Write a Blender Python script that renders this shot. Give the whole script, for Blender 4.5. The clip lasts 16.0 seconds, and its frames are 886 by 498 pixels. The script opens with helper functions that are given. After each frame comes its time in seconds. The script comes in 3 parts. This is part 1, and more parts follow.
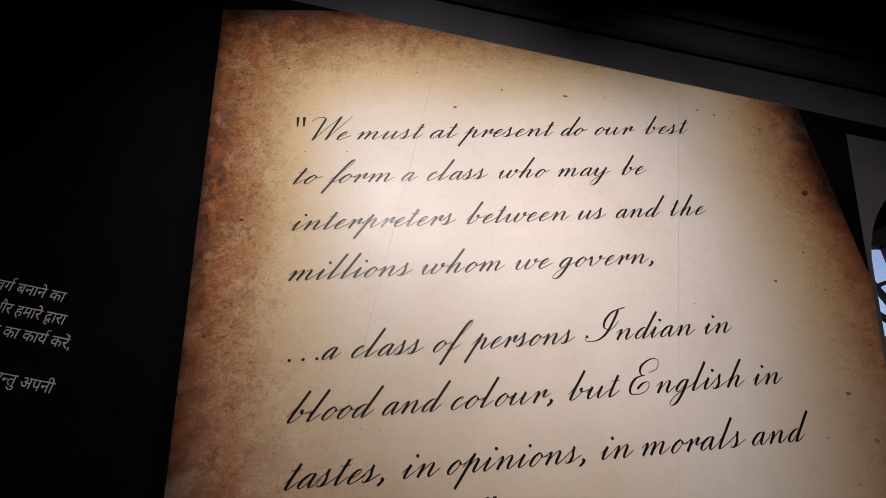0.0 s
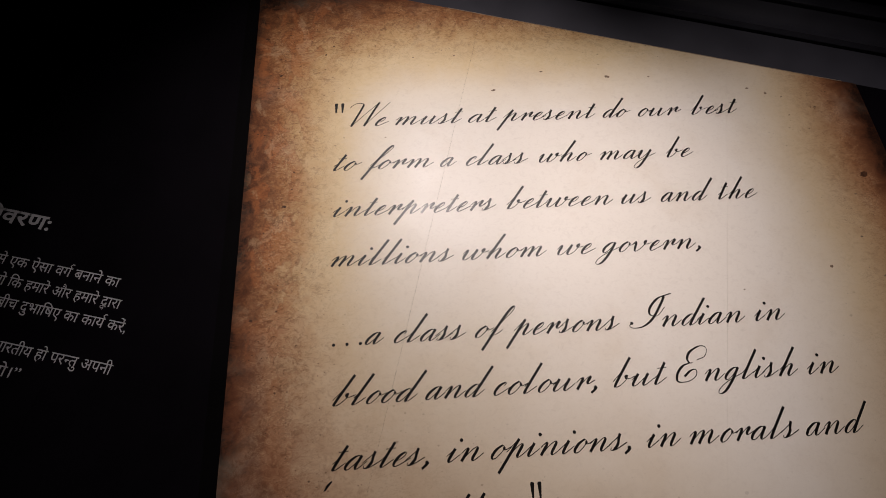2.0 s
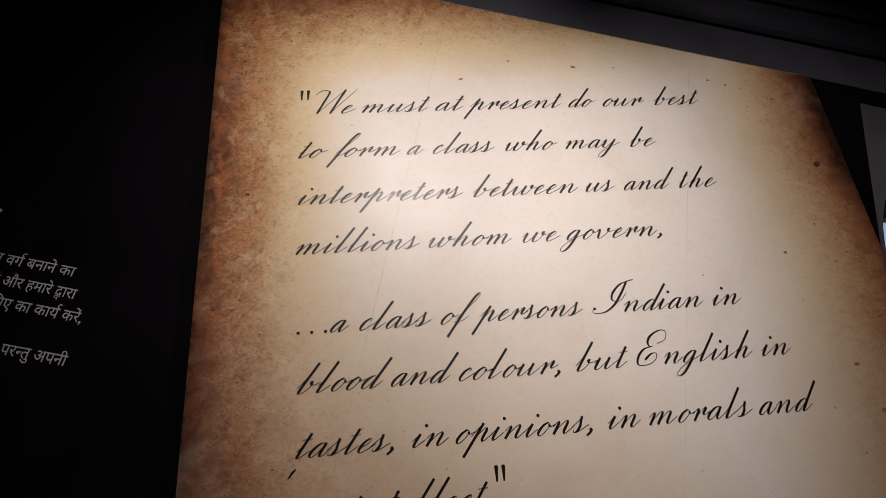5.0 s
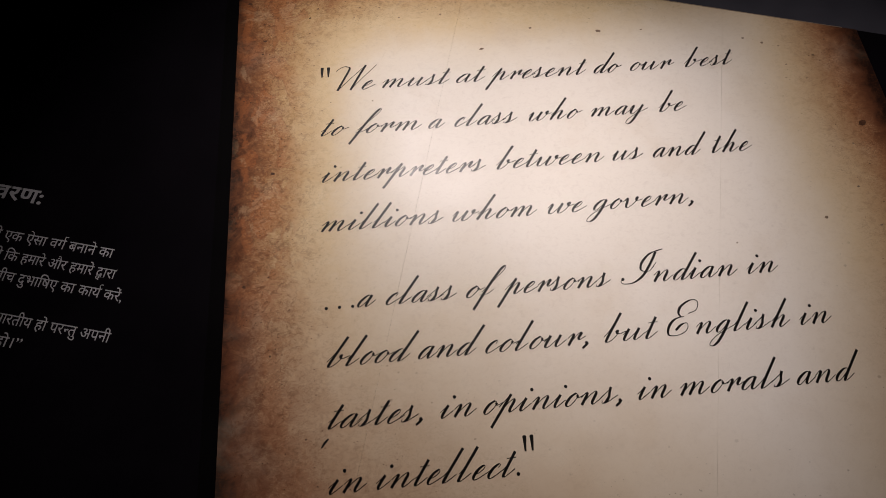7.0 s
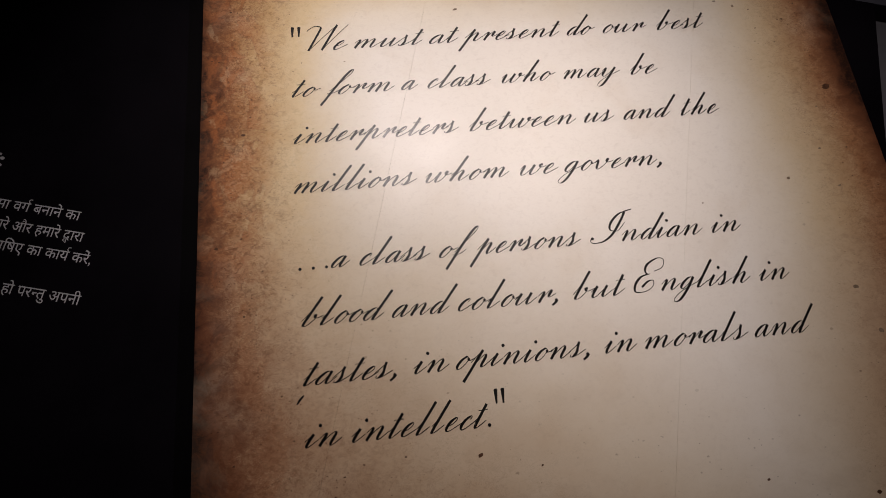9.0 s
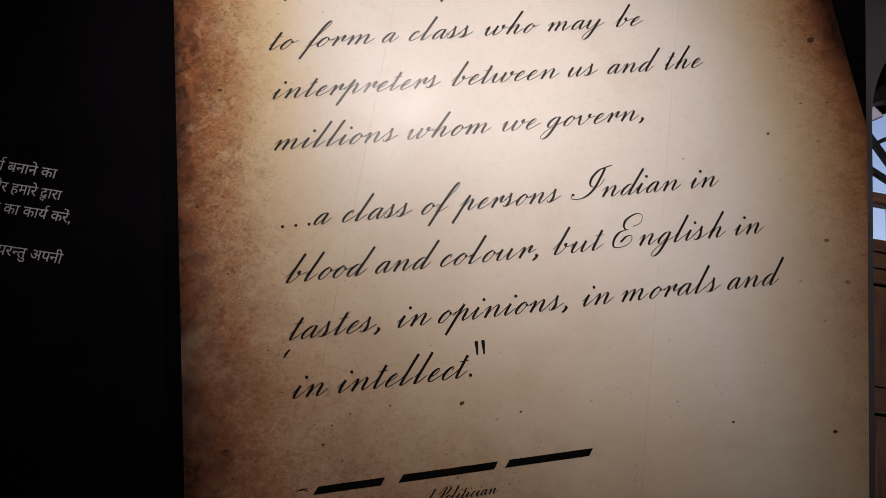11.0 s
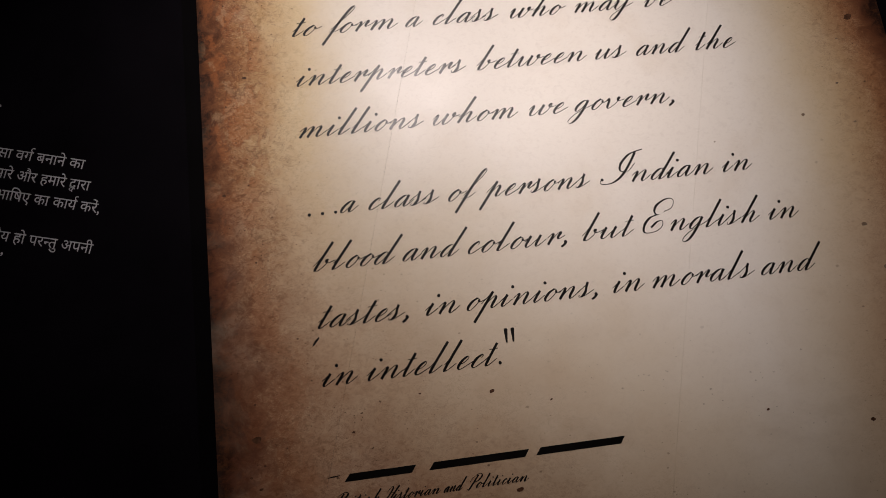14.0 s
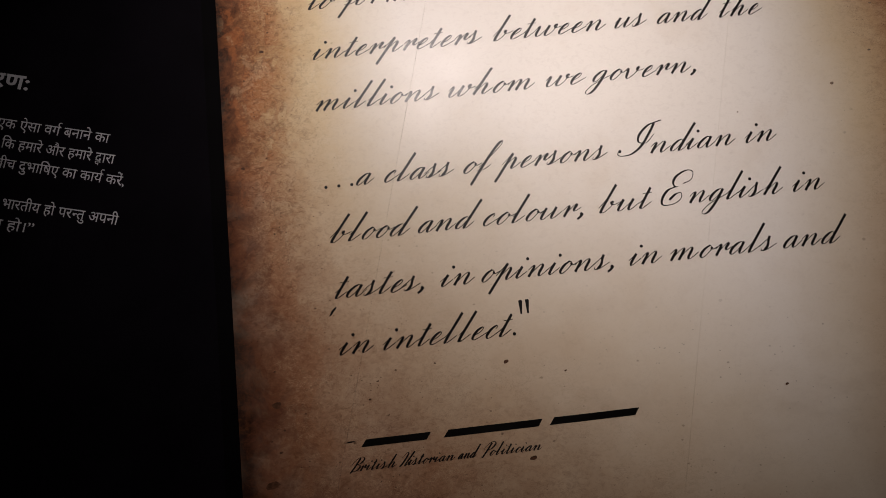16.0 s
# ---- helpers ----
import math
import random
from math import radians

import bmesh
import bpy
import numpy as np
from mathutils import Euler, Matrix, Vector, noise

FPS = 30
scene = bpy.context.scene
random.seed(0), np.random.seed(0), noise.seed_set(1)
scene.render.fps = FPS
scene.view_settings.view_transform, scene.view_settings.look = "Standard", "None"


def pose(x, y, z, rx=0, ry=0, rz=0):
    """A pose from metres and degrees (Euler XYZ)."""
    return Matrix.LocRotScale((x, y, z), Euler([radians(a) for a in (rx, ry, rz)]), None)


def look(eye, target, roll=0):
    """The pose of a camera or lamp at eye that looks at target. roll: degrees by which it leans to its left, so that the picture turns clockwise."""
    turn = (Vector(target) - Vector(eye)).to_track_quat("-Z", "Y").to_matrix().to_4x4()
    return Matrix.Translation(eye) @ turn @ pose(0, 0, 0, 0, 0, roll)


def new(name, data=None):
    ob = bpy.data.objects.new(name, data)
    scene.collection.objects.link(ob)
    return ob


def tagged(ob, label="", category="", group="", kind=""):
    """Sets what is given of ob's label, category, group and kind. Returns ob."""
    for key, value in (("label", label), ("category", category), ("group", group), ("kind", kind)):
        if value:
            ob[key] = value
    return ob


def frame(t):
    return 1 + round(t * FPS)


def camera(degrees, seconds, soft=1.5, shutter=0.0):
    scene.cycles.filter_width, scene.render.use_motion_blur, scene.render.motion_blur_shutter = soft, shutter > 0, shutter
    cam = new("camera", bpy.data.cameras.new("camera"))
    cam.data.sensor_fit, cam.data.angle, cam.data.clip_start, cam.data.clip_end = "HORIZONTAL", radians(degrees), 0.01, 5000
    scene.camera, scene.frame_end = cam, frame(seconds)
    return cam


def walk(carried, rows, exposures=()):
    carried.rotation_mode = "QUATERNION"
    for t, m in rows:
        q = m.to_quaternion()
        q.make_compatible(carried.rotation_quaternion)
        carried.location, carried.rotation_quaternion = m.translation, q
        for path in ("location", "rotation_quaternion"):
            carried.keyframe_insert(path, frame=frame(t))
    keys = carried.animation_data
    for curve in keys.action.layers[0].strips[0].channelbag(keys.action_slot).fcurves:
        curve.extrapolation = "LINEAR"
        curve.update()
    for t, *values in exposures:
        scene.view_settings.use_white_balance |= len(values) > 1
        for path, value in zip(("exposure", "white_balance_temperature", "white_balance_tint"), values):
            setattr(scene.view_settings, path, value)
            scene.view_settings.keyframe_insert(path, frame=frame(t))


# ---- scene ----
cam = camera(86.48, 16.0, soft=0.55)
ROWS = [
    (0.0, (-0.1646, 0.1463, 1.7218), (-0.1560, 1.9963, 2.4818), 11.88),
    (0.5, (-0.1912, 0.1577, 1.7093), (-0.2062, 2.0135, 2.4548), 12.02),
    (1.0, (-0.2256, 0.1714, 1.7064), (-0.2743, 2.0352, 2.4302), 12.39),
    (1.5, (-0.2557, 0.1722, 1.7107), (-0.3325, 2.0441, 2.4106), 12.69),
    (2.0, (-0.2342, 0.1649, 1.7043), (-0.3178, 2.0401, 2.3947), 12.66),
    (2.5, (-0.1817, 0.1546, 1.7052), (-0.2482, 2.0319, 2.3917), 12.39),
    (3.0, (-0.1279, 0.1507, 1.7022), (-0.1636, 2.0286, 2.3893), 12.15),
    (3.2, (-0.1087, 0.1549, 1.6996), (-0.1312, 2.0316, 2.3908), 12.01),
    (5.3, (-0.1895, 0.1762, 1.6816), (-0.1828, 2.0545, 2.3687), 11.50),
    (5.5, (-0.2047, 0.1821, 1.6905), (-0.2227, 2.0677, 2.3569), 11.59),
    (6.0, (-0.2249, 0.1909, 1.6714), (-0.2982, 2.0830, 2.3153), 11.65),
    (6.5, (-0.1985, 0.1865, 1.6636), (-0.2975, 2.0880, 2.2755), 11.48),
    (7.0, (-0.1504, 0.1845, 1.6599), (-0.2402, 2.0934, 2.2499), 11.05),
    (7.5, (-0.0948, 0.1872, 1.6501), (-0.1575, 2.1025, 2.2225), 10.69),
    (8.0, (-0.0772, 0.1783, 1.6513), (-0.1025, 2.0992, 2.2076), 10.44),
    (8.5, (-0.0763, 0.1756, 1.6366), (-0.0741, 2.0999, 2.1815), 10.07),
    (9.0, (-0.0920, 0.1842, 1.5884), (-0.0956, 2.1168, 2.1030), 9.95),
    (9.2, (-0.1218, 0.1895, 1.5652), (-0.1302, 2.1263, 2.0641), 10.00),
    (11.3, (-0.0360, 0.1634, 1.5708), (0.0630, 2.1291, 1.9260), 8.77),
    (11.5, (-0.0267, 0.1659, 1.5629), (0.1071, 2.1296, 1.9180), 8.62),
    (12.0, (-0.0136, 0.1720, 1.5569), (0.1667, 2.1335, 1.9036), 8.57),
    (12.5, (-0.0576, 0.1947, 1.5435), (0.1168, 2.1587, 1.8786), 8.81),
    (13.0, (-0.1283, 0.2043, 1.5491), (0.0043, 2.1727, 1.8779), 8.89),
    (13.5, (-0.1428, 0.2018, 1.5540), (-0.0664, 2.1738, 1.8786), 8.90),
    (14.0, (-0.1260, 0.1926, 1.5443), (-0.0967, 2.1666, 1.8643), 8.87),
    (14.5, (-0.0972, 0.1837, 1.5359), (-0.0857, 2.1586, 1.8513), 8.80),
    (15.0, (-0.0772, 0.1851, 1.5184), (-0.0720, 2.1624, 1.8192), 8.97),
    (15.5, (-0.0818, 0.1915, 1.4891), (-0.0929, 2.1718, 1.7686), 9.13),
    (16.0, (-0.1030, 0.1912, 1.4840), (-0.1404, 2.1750, 1.7353), 9.28),
]
EXPOSURE = 0.0
walk(cam, [(t, look(eye, target, lean)) for t, eye, target, lean in ROWS], [(0.0, EXPOSURE)])

# the plan: the display panel's face lies in y = FACE, the masonry wall behind it
FACE, WALL, DOOR = 2.211, 2.32, 2.80
PANEL_RIGHT, PANEL_TOP = 1.978, 3.905
JOINTS = (-4.59, -3.198, -1.80, -0.405, 0.988, PANEL_RIGHT)
PAPER_AT, PAPER_TURN = (-0.8545, 2.5039), 15.62
PAPER_L, PAPER_R, PAPER_T, PAPER_B = -0.437, 2.833, 1.388, -2.45
ARCH_X, ARCH_Z, ARCH_R = 2.88, 3.028, 0.766

# ---- light: daylight outside the arched door, two spotlights on the panel ----
world = bpy.data.worlds.new("sky")
scene.world = world
world.use_nodes = True
wn = world.node_tree
sky = wn.nodes.new("ShaderNodeTexSky")
sky.sky_type, sky.sun_disc = "NISHITA", False
sky.air_density, sky.dust_density = 1.3, 3.0
sky.sun_elevation, sky.sun_rotation = radians(38), radians(200)
wn.nodes["Background"].inputs["Strength"].default_value = 0.165
wn.links.new(sky.outputs["Color"], wn.nodes["Background"].inputs["Color"])
sun = new("sun", bpy.data.lights.new("sun", "SUN"))
sun.data.energy, sun.data.angle, sun.data.color = 2.0, radians(0.5), (1.0, 0.95, 0.88)
sun.matrix_world = look((0, 0, 30), (4, -15, 5))
# two ceiling spotlights with soft cones, one on each side of the letter
LAMPS = (
    (Vector((-0.707, -1.000, 4.174)), Vector((-0.490, FACE, 2.525)), 494, 64),
    (Vector((0.590, -1.150, 4.050)), Vector((1.430, FACE, 2.700)), 262, 61),
)
for lamp_at, lamp_aim, watts, cone in LAMPS:
    spot = new("spot_light", bpy.data.lights.new("spot_light", "SPOT"))
    spot.data.energy, spot.data.spot_size, spot.data.spot_blend = watts, radians(cone), 1.0
    spot.data.color, spot.data.shadow_soft_size = (1.0, 0.874, 0.843), 0.07
    spot.matrix_world = look(lamp_at, lamp_aim)


# ---- materials ----
class Nodes:
    """A node material under construction."""

    def __init__(self, name, rough=0.6, metal=0.0, spec=0.5):
        self.mat = bpy.data.materials.new(name)
        self.mat.use_nodes = True
        self.tree = self.mat.node_tree
        self.bsdf = self.tree.nodes["Principled BSDF"]
        self.bsdf.inputs["Roughness"].default_value = rough
        self.bsdf.inputs["Metallic"].default_value = metal
        self.bsdf.inputs["Specular IOR Level"].default_value = spec
        self.place = self.tree.nodes.new("ShaderNodeTexCoord").outputs["Object"]

    def put(self, value, socket):
        if isinstance(value, bpy.types.NodeSocket):
            self.tree.links.new(value, socket)
        else:
            socket.default_value = value

    def math(self, op, a, b=0.0, clamp=False):
        node = self.tree.nodes.new("ShaderNodeMath")
        node.operation, node.use_clamp = op, clamp
        self.put(a, node.inputs[0])
        self.put(b, node.inputs[1])
        return node.outputs[0]

    def split(self):
        node = self.tree.nodes.new("ShaderNodeSeparateXYZ")
        self.put(self.place, node.inputs[0])
        return node.outputs

    def stretch(self, scale, turn=(0, 0, 0), move=(0, 0, 0)):
        node = self.tree.nodes.new("ShaderNodeMapping")
        self.put(self.place, node.inputs["Vector"])
        node.inputs["Scale"].default_value = scale
        node.inputs["Rotation"].default_value = [radians(a) for a in turn]
        node.inputs["Location"].default_value = move
        return node.outputs[0]

    def noise(self, scale, detail=4.0, rough=0.6, at=None, twist=0.0):
        node = self.tree.nodes.new("ShaderNodeTexNoise")
        self.put(at or self.place, node.inputs["Vector"])
        for key, value in (("Scale", scale), ("Detail", detail), ("Roughness", rough), ("Distortion", twist)):
            node.inputs[key].default_value = value
        return node.outputs["Fac"]

    def cells(self, scale, at=None, output="Distance", randomness=1.0):
        node = self.tree.nodes.new("ShaderNodeTexVoronoi")
        self.put(at or self.place, node.inputs["Vector"])
        node.inputs["Scale"].default_value = scale
        node.inputs["Randomness"].default_value = randomness
        return node.outputs[output]

    def steps(self, value, low, high, a=0.0, b=1.0):
        node = self.tree.nodes.new("ShaderNodeMapRange")
        node.interpolation_type = "SMOOTHSTEP"
        for n, v in enumerate((value, low, high, a, b)):
            self.put(v, node.inputs[n])
        return node.outputs[0]

    def ramp(self, value, *stops):
        node = self.tree.nodes.new("ShaderNodeValToRGB")
        self.put(value, node.inputs[0])
        elements = node.color_ramp.elements
        while len(elements) < len(stops):
            elements.new(0.5)
        for element, (at, colour) in zip(elements, stops):
            element.position, element.color = at, (*colour, 1)
        return node.outputs[0]

    def mix(self, fac, a, b, kind="MIX"):
        node = self.tree.nodes.new("ShaderNodeMix")
        node.data_type, node.blend_type = "RGBA", kind
        self.put(fac, node.inputs[0])
        self.put(a if isinstance(a, bpy.types.NodeSocket) else (*a, 1), node.inputs[6])
        self.put(b if isinstance(b, bpy.types.NodeSocket) else (*b, 1), node.inputs[7])
        return node.outputs[2]

    def bump(self, height, strength=0.2, depth=0.002):
        node = self.tree.nodes.new("ShaderNodeBump")
        self.put(height, node.inputs["Height"])
        node.inputs["Strength"].default_value, node.inputs["Distance"].default_value = strength, depth
        self.put(node.outputs[0], self.bsdf.inputs["Normal"])
        return self

    def done(self, colour, rough=None):
        self.put(colour if isinstance(colour, bpy.types.NodeSocket) else (*colour, 1), self.bsdf.inputs["Base Color"])
        if rough is not None:
            self.put(rough, self.bsdf.inputs["Roughness"])
        return self.mat


def paint(name, colour, rough=0.6, spread=0.25, scale=3.0, spec=0.5, bump=0.15):
    """Paint or coated board with faint stains and a fine grain."""
    n = Nodes(name, rough, spec=spec)
    wide, fine = n.noise(scale, 5), n.noise(scale * 40, 3)
    dark = [c * (1 - spread) for c in colour]
    light = [min(1, c * (1 + spread)) for c in colour]
    tint = n.ramp(wide, (0.3, dark), (0.7, light))
    n.bump(fine, bump, 0.001)
    return n.done(tint, n.steps(wide, 0.3, 0.7, rough * 0.85, min(1, rough * 1.15)))


def parchment():
    """The print of an old letter: cream middle, burnt and stained rim, fibres and specks. Local x and z run along the letter's edges."""
    n = Nodes("parchment_print", 0.39, spec=0.32)
    x, _, z = n.split()
    wob = n.math("MULTIPLY", n.math("SUBTRACT", n.noise(1.9, 6, 0.62), 0.5), 0.28)
    fray = n.math("MULTIPLY", n.math("SUBTRACT", n.noise(12.0, 9, 0.76, n.stretch((0.9, 1, 1.15)), 0.7), 0.5), 0.40)
    left = n.math("MULTIPLY", n.math("SUBTRACT", x, n.steps(z, 0.0, -1.5, PAPER_L - 0.015, PAPER_L + 0.015)), n.steps(z, -0.3, -1.7, 1.14, 0.79))
    right = n.math("MULTIPLY", n.math("SUBTRACT", n.steps(z, -0.6, 0.35, PAPER_R + 0.06, PAPER_R - 0.03), x), n.steps(z, -1.9, 0.2, 0.84, 1.20))
    top = n.math("MULTIPLY", n.math("SUBTRACT", PAPER_T + 0.0, z), n.steps(x, -0.25, 0.5, 0.74, 1.10))
    bottom = n.math("MULTIPLY_ADD", n.math("SUBTRACT", z, PAPER_B), 0.36)
    inland = n.math("MULTIPLY", n.math("MAXIMUM", n.math("SUBTRACT", x, 0.15), 0.0), 0.27)
    n.tree.links.new(inland, bottom.node.inputs[2])
    rim = n.math("SMOOTH_MIN", n.math("SMOOTH_MIN", left, right), n.math("SMOOTH_MIN", top, bottom))
    for node in list(n.tree.nodes):
        if node.type == "MATH" and node.operation == "SMOOTH_MIN":
            node.inputs[2].default_value = 0.26
    strong = n.steps(rim, 0.95, 0.10, 0.10, 1.0)
    calm = n.math("MULTIPLY", n.steps(x, 2.1, 2.5, 1.0, 0.62), n.steps(z, -1.5, -0.2, 0.62, 1.0))
    deep = n.math("ADD", n.math("ADD", rim, n.math("MULTIPLY", wob, n.steps(x, 2.1, 2.5, 1.0, 0.55))), n.math("MULTIPLY", n.math("MULTIPLY", fray, strong), calm))
    base = n.ramp(n.math("DIVIDE", deep, 0.95, True),
                  (0.0, (0.014, 0.005, 0.003)), (0.08, (0.13, 0.046, 0.018)), (0.20, (0.30, 0.133, 0.052)),
                  (0.35, (0.48, 0.312, 0.148)), (0.55, (0.635, 0.500, 0.305)), (0.80, (0.72, 0.650, 0.540)), (1.0, (0.755, 0.708, 0.642)))
    # the far edge and the foot are a duller, pinker brown
    dull = n.ramp(n.math("DIVIDE", deep, 0.95, True),
                  (0.0, (0.014, 0.005, 0.004)), (0.10, (0.10, 0.037, 0.022)), (0.24, (0.27, 0.142, 0.084)),
                  (0.44, (0.48, 0.355, 0.248)), (0.68, (0.63, 0.545, 0.435)), (1.0, (0.755, 0.708, 0.642)))
    base = n.mix(n.math("MAXIMUM", n.steps(x, 1.5, 2.2, 0.0, 0.4), n.steps(z, 0.0, -1.1, 0.0, 0.8)), base, dull)
    # rust blotches with crisp, lobed outlines on the rim, darker along their edges
    lobed = n.math("ADD", n.noise(6.0, 4, 0.55, n.stretch((1.25, 1, 0.8), move=(3, 0, 1)), 0.5),
                   n.math("MULTIPLY", n.math("SUBTRACT", n.noise(44, 5, 0.7), 0.5), 0.10))
    near = n.math("MULTIPLY", n.steps(rim, 0.44, 0.22), n.math("MULTIPLY", n.steps(rim, 0.0, 0.08), n.math("MULTIPLY", n.steps(x, 1.6, 2.3, 1.0, 0.3), n.steps(z, -0.9, 0.0, 0.22, 1.0))))
    near = n.math("MULTIPLY", near, n.steps(x, 0.20, -0.10, 0.12, 1.0))
    blot = n.steps(lobed, 0.505, 0.535)
    base = n.mix(n.math("MULTIPLY", n.math("MULTIPLY", blot, near), 0.56), base, (0.34, 0.118, 0.038))
    rimmed = n.math("MULTIPLY", n.steps(lobed, 0.492, 0.510), n.steps(lobed, 0.552, 0.522))
    base = n.mix(n.math("MULTIPLY", n.math("MULTIPLY", rimmed, near), 0.45), base, (0.20, 0.070, 0.028))
    pale = n.steps(n.noise(5.0, 5, 0.6, n.stretch((1.1, 1, 0.9), move=(1, 0, 8)), 0.8), 0.54, 0.60)
    base = n.mix(n.math("MULTIPLY", n.math("MULTIPLY", pale, near), 0.24), base, (0.58, 0.43, 0.26))
    # wider brown clouds over the foot
    smoke = n.steps(n.noise(1.5, 5, 0.62, n.stretch((1, 1, 1.2), move=(5, 0, 4)), 0.5), 0.46, 0.66)
    base = n.mix(n.math("MULTIPLY", n.math("MULTIPLY", smoke, n.steps(z, -0.7, -1.7)), 0.22), base, (0.30, 0.21, 0.145))
    cloud = n.noise(2.6, 6, 0.6, n.stretch((1, 1, 1), move=(7, 2, 5)))
    base = n.mix(n.steps(cloud, 0.50, 0.78, 0.0, 0.28), base, (0.56, 0.45, 0.33))
    # fibres: short curled flecks, strong on the rim
    fibre = n.noise(29, 6, 0.74, n.stretch((0.85, 1, 1.15), (0, 14, 0)), 1.8)
    fibre_dark = n.math("MULTIPLY", n.steps(fibre, 0.52, 0.61), n.math("MULTIPLY", n.steps(rim, 0.62, 0.08, 0.07, 0.95), calm))
    base = n.mix(fibre_dark, base, n.mix(0.60, base, (0.12, 0.045, 0.017)))
    fibre_light = n.math("MULTIPLY", n.steps(fibre, 0.47, 0.38), n.math("MULTIPLY", n.steps(rim, 0.60, 0.12, 0.03, 0.60), n.math("MULTIPLY", calm, n.steps(deep, 0.05, 0.28))))
    base = n.mix(fibre_light, base, n.mix(0.45, base, (0.74, 0.54, 0.31)))
    # fine curled hairs in the pulp, light and dark
    curl = n.math("ABSOLUTE", n.math("SUBTRACT", n.noise(34, 3, 0.55, n.stretch((0.75, 1, 1.2), (0, 20, 0), (2, 0, 6)), 2.2), 0.5))
    hairs = n.math("MULTIPLY", n.steps(curl, 0.030, 0.008), n.math("MULTIPLY", n.steps(rim, 0.75, 0.10, 0.05, 0.75), n.steps(n.noise(9, 2, 0.5), 0.40, 0.58)))
    base = n.mix(hairs, base, n.mix(0.50, base, (0.10, 0.040, 0.018)))
    glint = n.math("ABSOLUTE", n.math("SUBTRACT", n.noise(40, 3, 0.55, n.stretch((0.7, 1, 1.25), (0, -15, 0), (8, 0, 3)), 2.0), 0.5))
    pulp = n.math("MULTIPLY", n.steps(glint, 0.028, 0.006), n.math("MULTIPLY", n.steps(rim, 0.60, 0.12, 0.03, 0.60), n.steps(n.noise(8, 2, 0.5, n.stretch((1, 1, 1), move=(4, 0, 0))), 0.42, 0.60)))
    pulp = n.math("MULTIPLY", pulp, n.steps(deep, 0.06, 0.24))
    base = n.mix(pulp, base, n.mix(0.45, base, (0.72, 0.56, 0.36)))
    # crisp dark flecks, thick on the rim
    for scale, seed, weight in ((30, 2.0, 0.80), (55, 5.0, 0.65)):
        fleck = n.noise(scale, 3, 0.55, n.stretch((0.8, 1, 1.1), (0, 25, 0), (seed, 0, seed)), 0.8)
        mask = n.math("MULTIPLY", n.steps(fleck, 0.585, 0.64), n.math("MULTIPLY", n.steps(rim, 0.62, 0.08, 0.06, weight), calm))
        base = n.mix(mask, base, n.mix(0.60, base, (0.10, 0.036, 0.014)))
    # specks of three sizes
    for scale, size, seed in ((7.0, 0.075, 1.0), (15.0, 0.11, 4.0), (30.0, 0.13, 9.0)):
        at = n.stretch((1.0, 1, 1.35), (0, 25, 0), (seed, 0, seed * 2))
        ragged = n.math("ADD", n.cells(scale, at), n.math("MULTIPLY", n.math("SUBTRACT", n.noise(scale * 8, 3), 0.5), 0.16))
        pick = n.steps(n.noise(scale * 0.55, 1, 0.5, n.stretch((1, 1, 1), move=(seed, 3, 0))), 0.47, 0.55)
        spot_mask = n.math("MULTIPLY", n.steps(ragged, size, size * 0.35), pick)
        fade = n.math("MAXIMUM", n.steps(rim, 0.8, 0.2, 0.07, 0.9), n.steps(z, -1.1, -1.5, 0.0, 0.40))
        base = n.mix(n.math("MULTIPLY", spot_mask, fade), base, (0.060, 0.025, 0.012))
    n.bump(n.noise(140, 3), 0.05, 0.0006)
    return n.done(base, n.steps(n.noise(3.0, 4), 0.3, 0.7, 0.36, 0.415))


def wood(name, dark, light, along=(1, 1, 0.08)):
    n = Nodes(name, 0.5)
    grain = n.noise(26, 6, 0.65, n.stretch(along), 0.8)
    wide = n.noise(3, 4)
    tint = n.mix(n.steps(wide, 0.35, 0.7, 0.0, 0.5), n.ramp(grain, (0.3, dark), (0.7, light)), dark)
    n.bump(grain, 0.25, 0.001)
    return n.done(tint, n.steps(grain, 0.3, 0.7, 0.42, 0.62))


def streaked_plaster():
    n = Nodes("streaked_plaster", 0.85)
    streak = n.steps(n.noise(9, 5, 0.6, n.stretch((1, 1, 0.10))), 0.50, 0.66)
    wide = n.noise(2.2, 6, 0.65)
    tint = n.ramp(wide, (0.3, (0.042, 0.041, 0.048)), (0.7, (0.075, 0.073, 0.083)))
    n.bump(n.noise(30, 5, 0.7), 0.3, 0.003)
    return n.done(n.mix(n.math("MULTIPLY", streak, 0.55), tint, (0.026, 0.026, 0.030)))


PARCHMENT = parchment()
INK = paint("black_ink", (0.0028, 0.0020, 0.0016), 0.375, 0.3, 6, 0.37, 0.03)
GREY_INK = paint("grey_ink", (0.33, 0.33, 0.35), 0.5, 0.08, 8, 0.4, 0.03)
LIT_EDGE = paint("lit_edge", (0.36, 0.28, 0.20), 0.5, 0.1, 9)
FADED_STAIN = paint("faded_stain", (0.20, 0.140, 0.095), 0.40, 0.4, 60, 0.30, 0.03)
STAIN = paint("brown_stain", (0.075, 0.034, 0.018), 0.42, 0.5, 60, 0.28, 0.03)
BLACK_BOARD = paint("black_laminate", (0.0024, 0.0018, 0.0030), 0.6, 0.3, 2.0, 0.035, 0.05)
DROP_SHADOW = paint("black_shadow_print", (0.0012, 0.0009, 0.0012), 0.6, 0.3, 2.0, 0.04, 0.05)
FASCIA = paint("charcoal_paint", (0.034, 0.034, 0.045), 0.6, 0.22, 2.5, 0.4, 0.2)
PLASTER = streaked_plaster()
